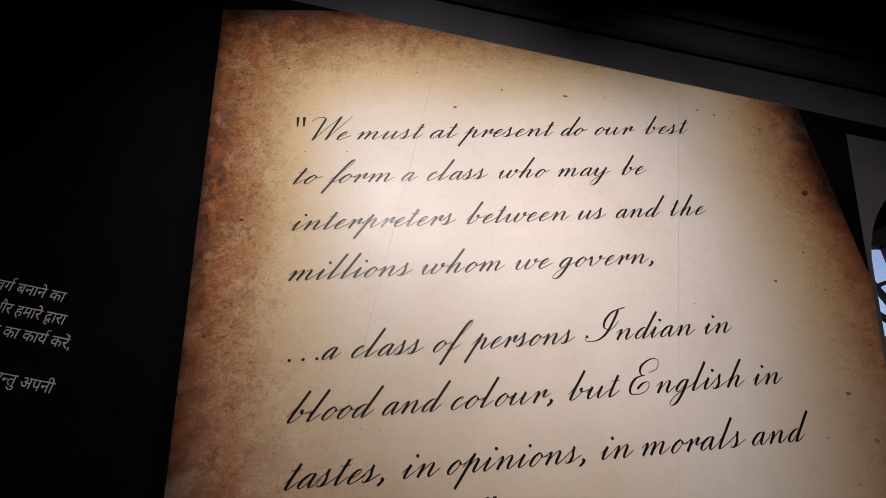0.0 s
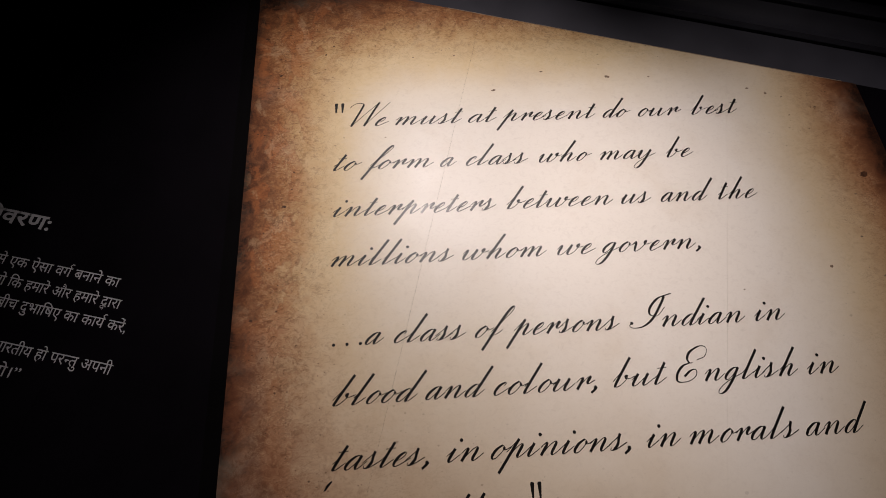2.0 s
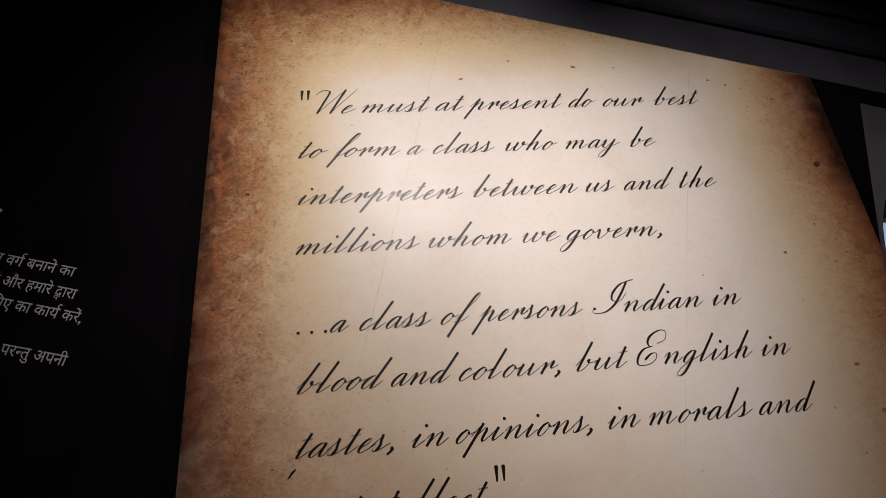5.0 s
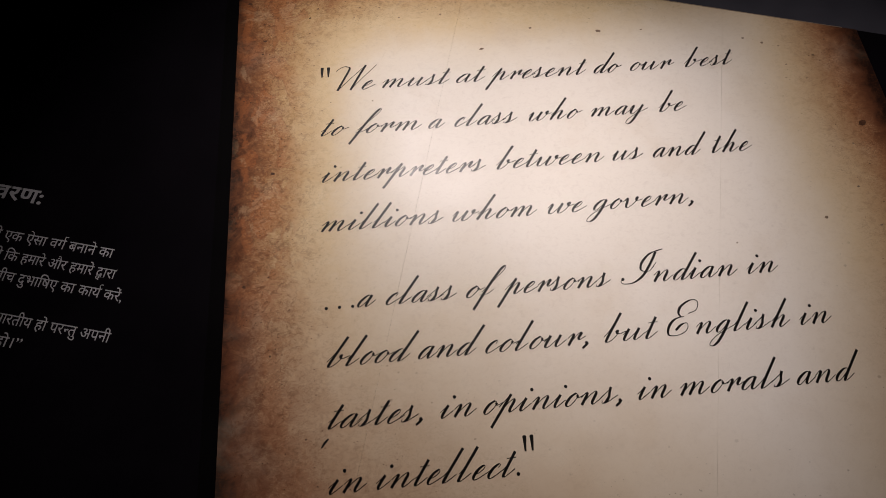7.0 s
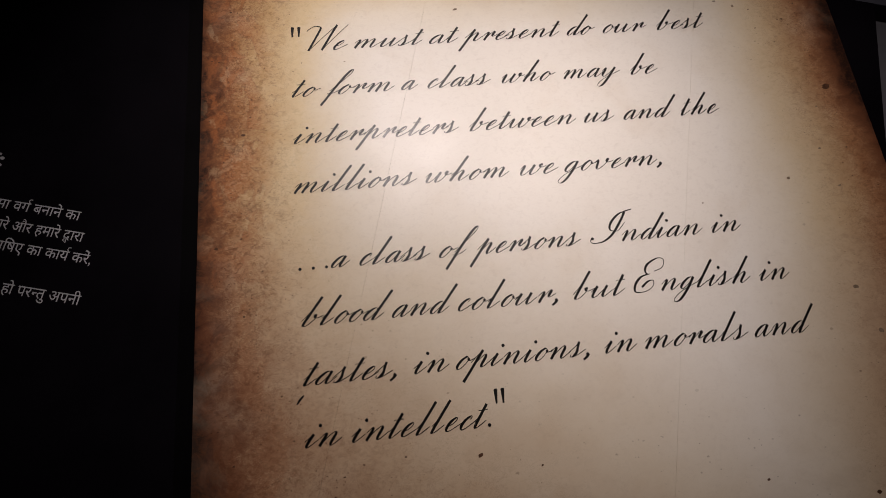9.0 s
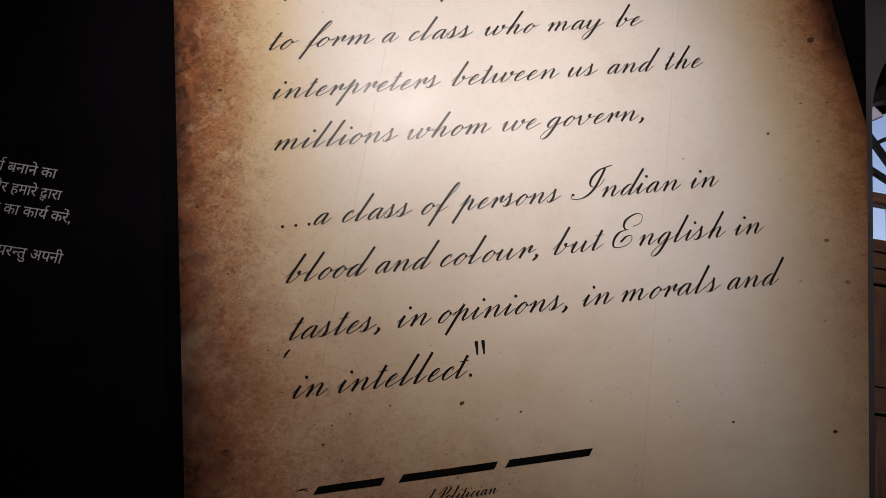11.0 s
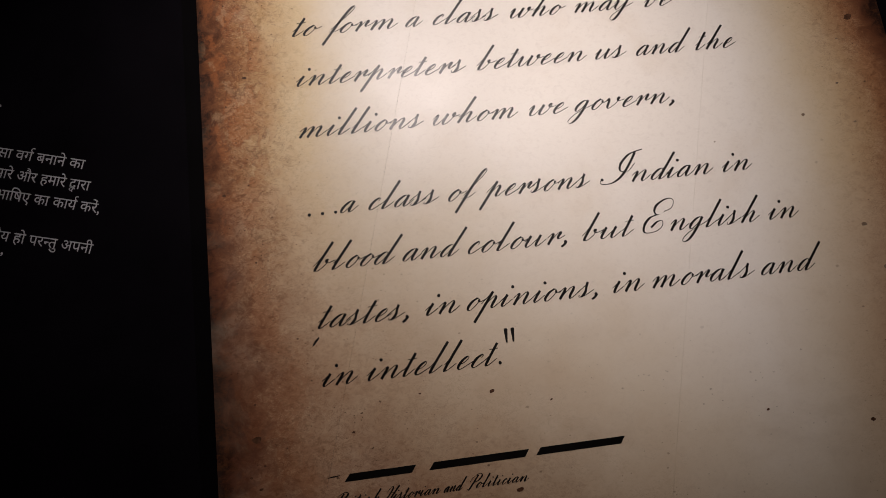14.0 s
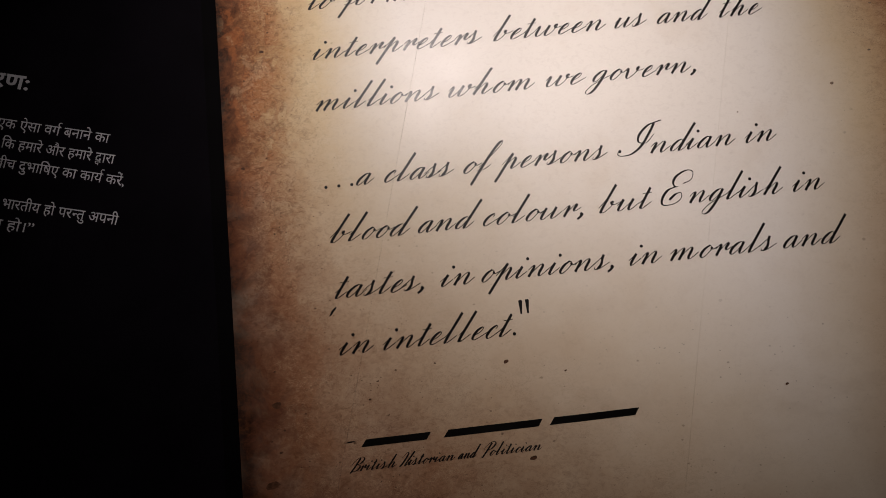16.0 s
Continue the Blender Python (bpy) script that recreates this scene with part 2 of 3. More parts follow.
DARK_WALL = paint("dark_wall_paint", (0.035, 0.033, 0.034), 0.8, 0.2, 1.5)
DARK_CEILING = paint("dark_ceiling_paint", (0.02, 0.02, 0.02), 0.85, 0.2, 1.5)
FLOOR_STONE = paint("floor_stone", (0.11, 0.095, 0.085), 0.45, 0.3, 2.0)
DOOR_WOOD = wood("aged_door_wood", (0.115, 0.060, 0.039), (0.265, 0.155, 0.102))
RAIL_WOOD = wood("aged_rail_wood", (0.115, 0.060, 0.039), (0.265, 0.155, 0.102), (0.08, 1, 1))
NEAR_BLACK = paint("near_black_wood", (0.010, 0.008, 0.009), 0.7, 0.4, 5)
BAR_WOOD = paint("dark_window_bars", (0.030, 0.032, 0.042), 0.5, 0.25, 6)
CANOPY_STEEL = paint("grey_steel_paint", (0.30, 0.31, 0.36), 0.5, 0.15, 1.0)
IRON = paint("dark_iron", (0.03, 0.028, 0.027), 0.45, 0.3, 9)
LAMP_BLACK = paint("black_lamp_metal", (0.015, 0.015, 0.016), 0.4, 0.2, 8)
pane_nodes = Nodes("window_glass", 0.03)
pane_nodes.bsdf.inputs["Transmission Weight"].default_value = 1.0
pane_nodes.bsdf.inputs["IOR"].default_value = 1.1
PANE = pane_nodes.done((0.97, 0.88, 1.0))


# ---- mesh helpers ----
def link_mesh(name, bm, material, parent=None, label="", smooth=False):
    me = bpy.data.meshes.new(name)
    bm.to_mesh(me)
    bm.free()
    me.materials.append(material)
    if smooth:
        me.polygons.foreach_set("use_smooth", [True] * len(me.polygons))
    ob = new(name, me)
    ob.parent = parent
    return tagged(ob, label)


def part(name, bm, material, parent, label="", smooth=False):
    return link_mesh(name, bm, material, parent, label, smooth)


def thing(name, at=(0, 0, 0), turn=0.0):
    ob = new(name)
    ob.empty_display_size = 0.1
    ob.matrix_world = pose(*at, 0, turn, 0)
    return ob


def box(x0, x1, y0, y1, z0, z1, bevel=0.0, bm=None):
    bm = bm or bmesh.new()
    vs = [bm.verts.new((x, y, z)) for x in (x0, x1) for y in (y0, y1) for z in (z0, z1)]
    fs = [bm.faces.new([vs[i] for i in f]) for f in ((0, 1, 3, 2), (4, 6, 7, 5), (0, 4, 5, 1), (2, 3, 7, 6), (0, 2, 6, 4), (1, 5, 7, 3))]
    bmesh.ops.recalc_face_normals(bm, faces=fs)
    if bevel:
        edges = list({e for f in fs for e in f.edges})
        bmesh.ops.bevel(bm, geom=edges, offset=bevel, segments=2, profile=0.6, affect="EDGES")
    return bm


def prism(outline, y0, y1, bevel=0.0):
    """An outline in x and z, drawn out from y0 to y1."""
    bm = bmesh.new()
    front = bm.faces.new([bm.verts.new((x, y0, z)) for x, z in outline])
    more = bmesh.ops.extrude_face_region(bm, geom=[front])["geom"]
    bmesh.ops.translate(bm, vec=(0, y1 - y0, 0), verts=[v for v in more if isinstance(v, bmesh.types.BMVert)])
    bmesh.ops.recalc_face_normals(bm, faces=bm.faces)
    if bevel:
        bmesh.ops.bevel(bm, geom=[e for e in bm.edges], offset=bevel, segments=1, affect="EDGES")
    return bm


def profile_run(profile, x0, x1):
    """A profile in y and z, drawn out along x."""
    bm = bmesh.new()
    face = bm.faces.new([bm.verts.new((x0, y, z)) for y, z in profile])
    more = bmesh.ops.extrude_face_region(bm, geom=[face])["geom"]
    bmesh.ops.translate(bm, vec=(x1 - x0, 0, 0), verts=[v for v in more if isinstance(v, bmesh.types.BMVert)])
    bmesh.ops.recalc_face_normals(bm, faces=bm.faces)
    return bm


def clip(points, a, b, c):
    """The part of a flat outline where a * x + b * z <= c."""
    kept = []
    for (x, z), (u, w) in zip(points, points[1:] + points[:1]):
        p, q = a * x + b * z - c, a * u + b * w - c
        if p <= 0:
            kept.append((x, z))
        if (p < 0) != (q < 0) and p != q:
            k = p / (p - q)
            kept.append((x + k * (u - x), z + k * (w - z)))
    return kept


def arc(cx, cz, r, a0, a1, count):
    return [(cx + r * math.cos(radians(a0 + (a1 - a0) * k / count)), cz + r * math.sin(radians(a0 + (a1 - a0) * k / count))) for k in range(count + 1)]


# ---- the room ----
def structure(name, bm, material, label):
    return tagged(link_mesh(name, bm, material), label, name.split("_")[0], kind="structure")


structure("floor", box(-6, 6, -5, 2.95, -0.1, 0), FLOOR_STONE, "dark polished stone floor of the exhibition hall")
structure("ceiling", box(-6, 6, -5, 2.95, 5.2, 5.3), DARK_CEILING, "black painted ceiling above the exhibition hall")
structure("wall_west", box(-6.2, -6, -5, 2.95, 0, 5.2), DARK_WALL, "dark painted side wall")
structure("wall_east", box(6, 6.2, -5, 2.95, 0, 5.2), DARK_WALL, "dark painted side wall")
structure("wall_south", box(-6.2, 6.2, -5.2, -5, 0, 5.2), DARK_WALL, "dark painted back wall")
ax0, ax1 = ARCH_X - ARCH_R, ARCH_X + ARCH_R
outline = [(-6.2, 0), (ax0, 0)] + arc(ARCH_X, ARCH_Z, ARCH_R, 180, 0, 40) + [(ax1, 0), (6.2, 0), (6.2, 5.2), (-6.2, 5.2)]
structure("wall_north", prism(outline, WALL, 2.95), PLASTER, "grey streaked plaster wall with an arched doorway")

# ---- arched double door with a fanlight ----
DX, FAN_Z = 2.877, 2.874
door = tagged(thing("door_1", (DX, DOOR, 0)), "aged brown wooden double door with panelled leaves below a fanlight", "door", kind="structure")


def door_leaf(side):
    """One panelled leaf: a board with raised frame members round sunk panels. side -1: hinged away to -x."""
    x0, x1 = (-0.635, -0.003) if side < 0 else (0.003, 0.635)
    leaf = part("leaf", box(x0, x1, 0.028, 0.045, 0.02, 2.372, 0.002), DOOR_WOOD, door)
    hinge, meet = (x0, x1) if side < 0 else (x1, x0)
    for a, b in ((hinge, hinge - side * 0.115), (meet, meet + side * 0.112)):
        part("stile", box(min(a, b), max(a, b), 0.0, 0.0275, 0.02, 2.372, 0.004), DOOR_WOOD, leaf)
    p0, p1 = sorted((hinge - side * 0.1155, meet + side * 0.1125))
    for z0, z1 in ((2.286, 2.372), (1.537, 1.650), (0.80, 0.92), (0.02, 0.22)):
        part("rail", box(p0, p1, 0.001, 0.0275, z0, z1, 0.004), RAIL_WOOD, leaf)
    for z0, z1 in ((1.650, 2.286), (0.92, 1.537), (0.22, 0.80)):
        part("panel", box(p0 + 0.035, p1 - 0.035, 0.016, 0.0278, z0 + 0.035, z1 - 0.035, 0.007), DOOR_WOOD, leaf)
    return leaf


left_leaf = door_leaf(-1)
right_leaf = door_leaf(1)
bolt = part("bolt", box(0.028, 0.058, -0.016, -0.001, 1.90, 2.395, 0.004), IRON, left_leaf, "long dark iron tower bolt")
part("knob", box(0.060, 0.085, -0.030, -0.004, 1.93, 1.955, 0.008), IRON, left_leaf)
for sx in (-1, 1):
    a, b = sorted((sx * 0.638, sx * 0.72))
    part("jamb", box(a, b, -0.02, 0.07, 0.0, FAN_Z, 0.005), DOOR_WOOD, door)
part("lintel", box(-0.637, 0.637, -0.012, 0.06, 2.378, 2.470, 0.006), RAIL_WOOD, door)
part("lintel", box(-0.637, 0.637, -0.022, 0.06, 2.474, 2.552, 0.008), RAIL_WOOD, door)
part("transom", box(-0.637, 0.637, -0.024, 0.06, 2.780, 2.848, 0.008), RAIL_WOOD, door)
for x in (-0.4265, -0.1515, 0.1235, 0.3985):
    part("mullion", box(x - 0.016, x + 0.016, 0.004, 0.034, 2.553, 2.779, 0.004), BAR_WOOD, door)
edges = [-0.637, -0.4265, -0.1515, 0.1235, 0.3985, 0.637]
for a, b in zip(edges, edges[1:]):
    glass = part("pane", box(a + 0.021, b - 0.021, 0.016, 0.020, 2.554, 2.778), PANE, door)
    glass.visible_shadow = False


def ring(r0, r1, a0, a1, y0, y1, count=40, bevel=0.0):
    return prism(arc(0, FAN_Z, r1, a0, a1, count) + arc(0, FAN_Z, r0, a1, a0, count), y0, y1, bevel)


part("hub", prism(arc(0, 2.849, 0.152, 0, 180, 24), -0.002, 0.04, 0.004), NEAR_BLACK, door)
part("fan_ring", ring(0.386, 0.411, 0, 180, 0.0, 0.036), BAR_WOOD, door)
part("arch_frame", ring(0.640, 1.00, 0, 180, -0.02, 0.07), NEAR_BLACK, door, "near-black board round the fanlight")
SPOKES = [180 * k / 7 for k in range(1, 7)]
for a in SPOKES:
    bm = box(0.13, 0.645, 0.002, 0.034, -0.016, 0.016, 0.004)
    bmesh.ops.transform(bm, matrix=Matrix.Translation((0, 0, FAN_Z)) @ Matrix.Rotation(-radians(a), 4, "Y"), verts=bm.verts)
    part("spoke", bm, BAR_WOOD, door)
for k in range(7):
    for r0, r1 in ((0.151, 0.386), (0.411, 0.641)):
        glass = part("pane", ring(r0, r1, 180 * k / 7 + 1, 180 * (k + 1) / 7 - 1, 0.016, 0.020, 6), PANE, door)
        glass.visible_shadow = False

# ground outside the door, and a canopy of grey trusses seen through the fanlight
tagged(link_mesh("ground", box(-40, 60, 2.95, 120, -0.2, -0.02), FLOOR_STONE), "pale paved ground outside the door", "ground", kind="structure")

canopy = tagged(thing("canopy", (8.2, 7.6, 0)), "grey steel canopy trusses standing outside the arched door", "canopy")
for x, z, span, tilt in ((-0.9, 6.62, 2.4, 32), (0.5, 6.55, 2.6, -34), (-0.1, 7.15, 3.6, 8), (-1.2, 7.2, 1.6, -40), (1.5, 7.0, 1.8, 38)):
    bm = box(-span / 2, span / 2, -0.1, 0.1, -0.13, 0.13, 0.02)
    bmesh.ops.transform(bm, matrix=Matrix.Translation((x, 0, z)) @ Matrix.Rotation(-radians(tilt), 4, "Y"), verts=bm.verts)
    part("beam", bm, CANOPY_STEEL, canopy)
for x in (-2.3, 2.6):
    part("post", box(x - 0.1, x + 0.1, -0.1, 0.1, -0.02, 7.3, 0.015), CANOPY_STEEL, canopy)

# ---- the display panel: boards, the letter printed across them, the writing ----
panel = tagged(thing("display_panel", (0, FACE, 0)), "tall black display panel printed with a tilted parchment letter", "display panel")
for a, b in zip(JOINTS, JOINTS[1:]):
    part("board", box(a + 0.0003, b - 0.0003, 0.004, 0.055, 0.02, PANEL_TOP - 0.002, 0.0012), BLACK_BOARD, panel)
turn = Matrix.Rotation(-radians(PAPER_TURN), 4, "Y")
back = turn.inverted()
corners = [(PAPER_L, PAPER_B), (PAPER_R, PAPER_B), (PAPER_R, PAPER_T), (PAPER_L, PAPER_T)]
tilted = []
for s, v in corners:
    p = turn @ Vector((s, 0, v))
    tilted.append((PAPER_AT[0] + p.x, PAPER_AT[1] + p.z))
for a, b in zip(JOINTS, JOINTS[1:]):
    cut = clip(clip(clip(clip(tilted, -1, 0, -(a + 0.0003)), 1, 0, b - 0.0003), 0, 1, PANEL_TOP - 0.003), 0, -1, -0.022)
    if len(cut) < 3:
        continue
    flat = []
    for x, z in cut:
        p = back @ Vector((x - PAPER_AT[0], 0, z - PAPER_AT[1]))
        flat.append((p.x, p.z))
    sheet = part("printed_sheet", prism(flat, 0.0, 0.0036), PARCHMENT, panel, "parchment print with burnt brown edges")
    sheet.matrix_local = Matrix.Translation((PAPER_AT[0], 0, PAPER_AT[1])) @ turn

# the letter's drop shadow, a blacker strip printed along its edge, on the boards
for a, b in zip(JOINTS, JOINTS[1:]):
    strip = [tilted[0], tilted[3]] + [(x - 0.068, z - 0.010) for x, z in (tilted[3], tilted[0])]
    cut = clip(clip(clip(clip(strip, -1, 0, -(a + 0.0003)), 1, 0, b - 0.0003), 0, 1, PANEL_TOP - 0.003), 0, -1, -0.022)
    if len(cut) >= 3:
        part("drop_shadow", prism(cut, 0.0026, 0.0038), DROP_SHADOW, panel, "matt black drop shadow printed beside the letter")

# the lit line along the print's top edge, put in as a pale strip
part("top_edge", box(-0.6, 1.62, -0.0022, 0.0035, PANEL_TOP - 0.0060, PANEL_TOP - 0.0035), LIT_EDGE, panel, "pale strip for the lit top edge of the print")

# copperplate letters: each stroke a run of points, upright, in units of the small letters' height; thick going down, thin going up
GLYPHS = {
    "a": ("0.82,0.84 0.66,1.03 0.36,0.92 0.11,0.52 0.14,0.12 0.40,0.0 0.66,0.28 0.84,0.78|0.87,1.03 0.91,0.25 1.06,0.0 1.28,0.12 1.62,0.55", 1.59),
    "b": ("-0.10,0.45 0.26,1.5|0.27,2.52 0.24,0.30 0.38,0.0 0.68,0.10 0.95,0.55 0.90,0.95 0.77,0.85 0.92,0.68 1.20,0.66 1.60,0.85", 1.62),
    "c": ("0.62,0.76 0.68,0.93 0.52,1.03 0.22,0.75 0.14,0.28 0.32,0.0 0.60,0.06 1.22,0.60", 1.20),
    "d": ("0.82,0.84 0.66,1.03 0.36,0.92 0.11,0.52 0.14,0.12 0.40,0.0 0.66,0.28 0.84,0.78|1.04,2.52 0.92,0.25 1.06,0.0 1.28,0.12 1.62,0.55", 1.62),
    "e": ("0.12,0.42 0.40,0.48 0.64,0.72 0.66,0.94 0.50,1.03 0.22,0.75 0.15,0.28 0.30,0.02 0.60,0.05 1.30,0.55", 1.27),
    "f": ("0.05,0.42 0.45,1.25 0.86,2.35 0.76,2.78 0.52,2.45 0.37,1.2 0.30,-1.18|0.02,0.18 0.40,0.14 0.75,0.28 1.02,0.60", 0.95),
    "g": ("0.82,0.84 0.66,1.03 0.36,0.92 0.11,0.52 0.14,0.12 0.40,0.0 0.66,0.28 0.84,0.78|0.87,1.03 0.88,0.0 0.72,-0.85 0.40,-1.16 0.05,-1.02 0.10,-0.60 0.55,-0.10 1.62,0.55", 1.60),
    "h": ("0.10,0.55 0.40,1.10|0.52,2.52 0.35,0.0|0.36,0.08 0.60,0.72 0.92,1.04 1.10,0.85 1.08,0.25 1.24,0.0 1.46,0.12 1.85,0.55", 2.02),
    "i": ("-0.22,0.45 0.12,0.98|0.14,1.02 0.13,0.25 0.27,0.0 0.48,0.12 0.87,0.55|0.22,1.66 0.23,1.66", 0.98),
    "l": ("-0.02,0.55 0.22,1.05|0.28,2.52 0.23,0.25 0.37,0.0 0.60,0.12 1.02,0.55", 1.25),
    "m": ("-0.05,0.62 0.18,0.98 0.33,0.85 0.35,0.0|0.36,0.08 0.58,0.72 0.86,1.04 1.03,0.85 1.05,0.0|1.06,0.08 1.28,0.72 1.58,1.04 1.76,0.85 1.78,0.25 1.93,0.0 2.15,0.12 2.52,0.55", 2.72),
    "n": ("-0.05,0.62 0.18,0.98 0.33,0.85 0.35,0.0|0.36,0.08 0.62,0.72 0.94,1.04 1.13,0.85 1.15,0.25 1.30,0.0 1.52,0.12 1.87,0.55", 2.02),
    "o": ("0.52,1.03 0.22,0.75 0.12,0.30 0.28,0.02 0.56,0.06 0.80,0.50 0.78,0.86 0.52,1.03|0.78,0.86 0.86,0.70 1.05,0.66 1.38,0.85", 1.28),
    "p": ("-0.05,0.45 0.32,1.30|0.40,1.45 0.30,-1.15|0.36,0.10 0.58,0.72 0.86,1.04 1.03,0.85 1.04,0.25 1.17,0.0 1.40,0.12 1.75,0.55", 1.86),
    "r": ("-0.05,0.62 0.18,0.98 0.33,0.85 0.35,0.0|0.36,0.08 0.55,0.72 0.80,1.08 0.92,0.98 0.88,0.62 1.05,0.45 1.45,0.72", 1.40),
    "s": ("-0.30,0.40 0.12,1.00 0.18,1.28|0.18,1.28 0.30,0.85 0.46,0.45 0.36,0.05 0.10,0.02 0.02,0.20|0.34,0.02 0.62,0.10 1.20,0.55", 1.22),
    "t": ("-0.10,0.50 0.18,0.95|0.14,1.88 0.21,0.25 0.34,0.0 0.56,0.12 0.95,0.55|-0.25,1.38 0.52,1.42", 1.05),
    "u": ("-0.15,0.50 0.12,0.98|0.14,1.02 0.13,0.25 0.27,0.0 0.55,0.12 0.98,0.80|1.00,1.02 1.01,0.25 1.15,0.0 1.38,0.12 1.72,0.55", 1.86),
    "v": ("-0.12,0.70 0.05,1.0 0.20,0.75 0.36,0.15 0.60,0.0 0.95,0.35 1.15,0.90 1.06,1.06 0.98,0.86 1.20,0.68 1.70,0.80", 1.75),
    "w": ("-0.15,0.60 0.05,1.0 0.14,0.80 0.16,0.25 0.35,0.0 0.65,0.15 0.98,0.80|1.02,1.02 1.02,0.25 1.20,0.0 1.55,0.20 1.78,0.80 1.72,1.06 1.58,0.90 1.76,0.70 2.25,0.82", 2.22),
    "y": ("-0.15,0.60 0.02,1.0 0.13,0.80 0.14,0.25 0.35,0.0 0.62,0.12 1.00,0.80|1.05,1.04 1.02,0.0 0.90,-0.85 0.62,-1.16 0.30,-1.0 0.32,-0.62 0.75,-0.12 1.85,0.60", 1.85),
    "W": ("-0.40,2.40 -0.36,2.72 -0.02,3.0 0.42,2.95 0.80,2.70 1.10,1.5 1.44,0.0|1.44,0.0 1.80,1.5 2.25,3.05|2.25,3.05 2.50,1.5 2.78,0.0|2.78,0.0 3.02,1.4 3.41,3.02", 3.74),
    "I": ("2.55,3.14 1.98,2.98 1.42,2.70 1.16,1.95 1.42,1.30 1.90,1.08 2.40,1.12 2.60,1.85|1.98,2.90 2.06,2.1 2.00,0.80 1.47,0.12 0.60,0.02 0.12,0.22 0.10,0.50|0.16,0.48 0.17,0.48", 3.09),
    "E": ("1.32,1.92 1.92,2.21 1.68,2.93 0.94,3.16 0.25,2.70 0.29,2.09 0.75,1.69 1.02,1.70|0.78,1.70 0.20,1.45 0.05,0.84 0.35,0.20 0.92,0.03 1.65,0.15 1.95,0.55 1.68,1.05 1.18,1.00 0.87,0.51", 2.80),
    "B": ("0.60,2.50 0.30,0.0 -0.10,-0.08 -0.35,0.15|-0.45,1.30 -0.20,2.1 0.65,2.72 1.50,2.35 1.30,1.55 0.60,1.28|0.65,1.28 1.45,1.0 1.40,0.25 0.70,0.0 0.15,0.25", 1.80),
    "H": ("-0.65,1.6 -0.3,2.5 0.22,2.3 0.20,0.9 -0.05,0.0 -0.45,0.1|1.35,2.65 0.95,0.30 1.08,0.0 1.55,0.45|0.05,1.2 0.60,1.45 1.20,1.35", 1.60),
    "P": ("0.60,2.50 0.26,0.0 -0.10,-0.08 -0.35,0.15|-0.45,1.30 -0.20,2.1 0.65,2.72 1.50,2.35 1.30,1.45 0.60,1.15", 1.50),
    ",": ("0.42,0.12 0.43,0.12|0.52,0.14 0.47,-0.12 0.32,-0.34", 0.80),
    ".": ("0.45,0.12 0.46,0.12", 0.70),
}
SLANT, SMALL = 0.76, 0.047


def smooth_run(points, steps=7):
    """A Catmull-Rom curve through the points."""
    if len(points) < 3:
        return [points[0] + (points[-1] - points[0]) * (k / 4) for k in range(5)]
    ends = [2 * points[0] - points[1], *points, 2 * points[-1] - points[-2]]
    out = []
    for p0, p1, p2, p3 in zip(ends, ends[1:], ends[2:], ends[3:]):
        for k in range(steps):
            u = k / steps
            out.append(0.5 * (2 * p1 + (p2 - p0) * u + (2 * p0 - 5 * p1 + 4 * p2 - p3) * u * u + (3 * p1 - p0 - 3 * p2 + p3) * u ** 3))
    return out + [points[-1]]


def letter_strokes(text, weight=1.0):
    """The strokes of each letter of a word, upright, with the pen's half width at each point."""
    at, word = 0.0, []
    for letter in text:
        runs, advance = GLYPHS[letter]
        strokes = []
        for run in runs.split("|"):
            points = [Vector([float(c) for c in pair.split(",")]) + Vector((at, 0)) for pair in run.split()]
            if len(points) == 2 and (points[1] - points[0]).length < 0.03:
                strokes.append(([points[0]], [0.15]))
                continue
            line = smooth_run(points)
            half = []
            for k, p in enumerate(line):
                way = line[min(k + 1, len(line) - 1)] - line[max(k - 1, 0)]
                down = max(0.0, -way.y / max(way.length, 1e-6))
                half.append(weight * (0.034 + 0.082 * down ** 1.25))
            half = [(half[max(k - 1, 0)] + h + half[min(k + 1, len(half) - 1)]) / 3 for k, h in enumerate(half)]
            strokes.append((line, half))
        word.append(strokes)
        at += advance
    return word


def word_meshes(text, width, small):
    """The letters of a word as flat inked strokes: the word is width long, its small letters are small high."""
    word = letter_strokes(text, 1.0 if small > 0.03 else 1.35)
    points = [p for strokes in word for line, _ in strokes for p in line]
    long = max(p.x for p in points) - min(p.x for p in points)
    spread = small
    width += 0.2 * small if text[-1] in "nmhuloie" else 0.0
    for _ in range(8):
        body = [spread * p.x + SLANT * small * p.y for p in points if -0.1 < p.y < 1.05]
        spread += (width - (max(body) - min(body))) / max(0.3, long)
    low, depth = min(body), 0.0
    made = []

    def lay(p):
        return Vector((spread * p.x + SLANT * small * p.y - low, small * p.y))

    for strokes in word:
        bm = bmesh.new()
        for where, half in strokes:
            depth -= 0.000012
            line = [lay(p) for p in where]
            if len(line) == 1:
                bm.faces.new([bm.verts.new((line[0].x + small * half[0] * math.cos(a), depth, line[0].y + small * half[0] * math.sin(a))) for a in (2 * math.pi * k / 12 for k in range(12))])
                continue
            pairs = []
            for k, p in enumerate(line):
                way = (line[min(k + 1, len(line) - 1)] - line[max(k - 1, 0)]).normalized()
                side = Vector((-way.y, way.x)) * half[k] * small
                pairs.append([bm.verts.new((q.x, depth, q.y)) for q in (p + side, p - side)])
            for (a, b), (c, d) in zip(pairs, pairs[1:]):
                bm.faces.new((a, b, d, c))
        for f in bm.faces:
            f.normal_update()
            if f.normal.y > 0:
                f.normal_flip()
        made.append(bm)
    return made


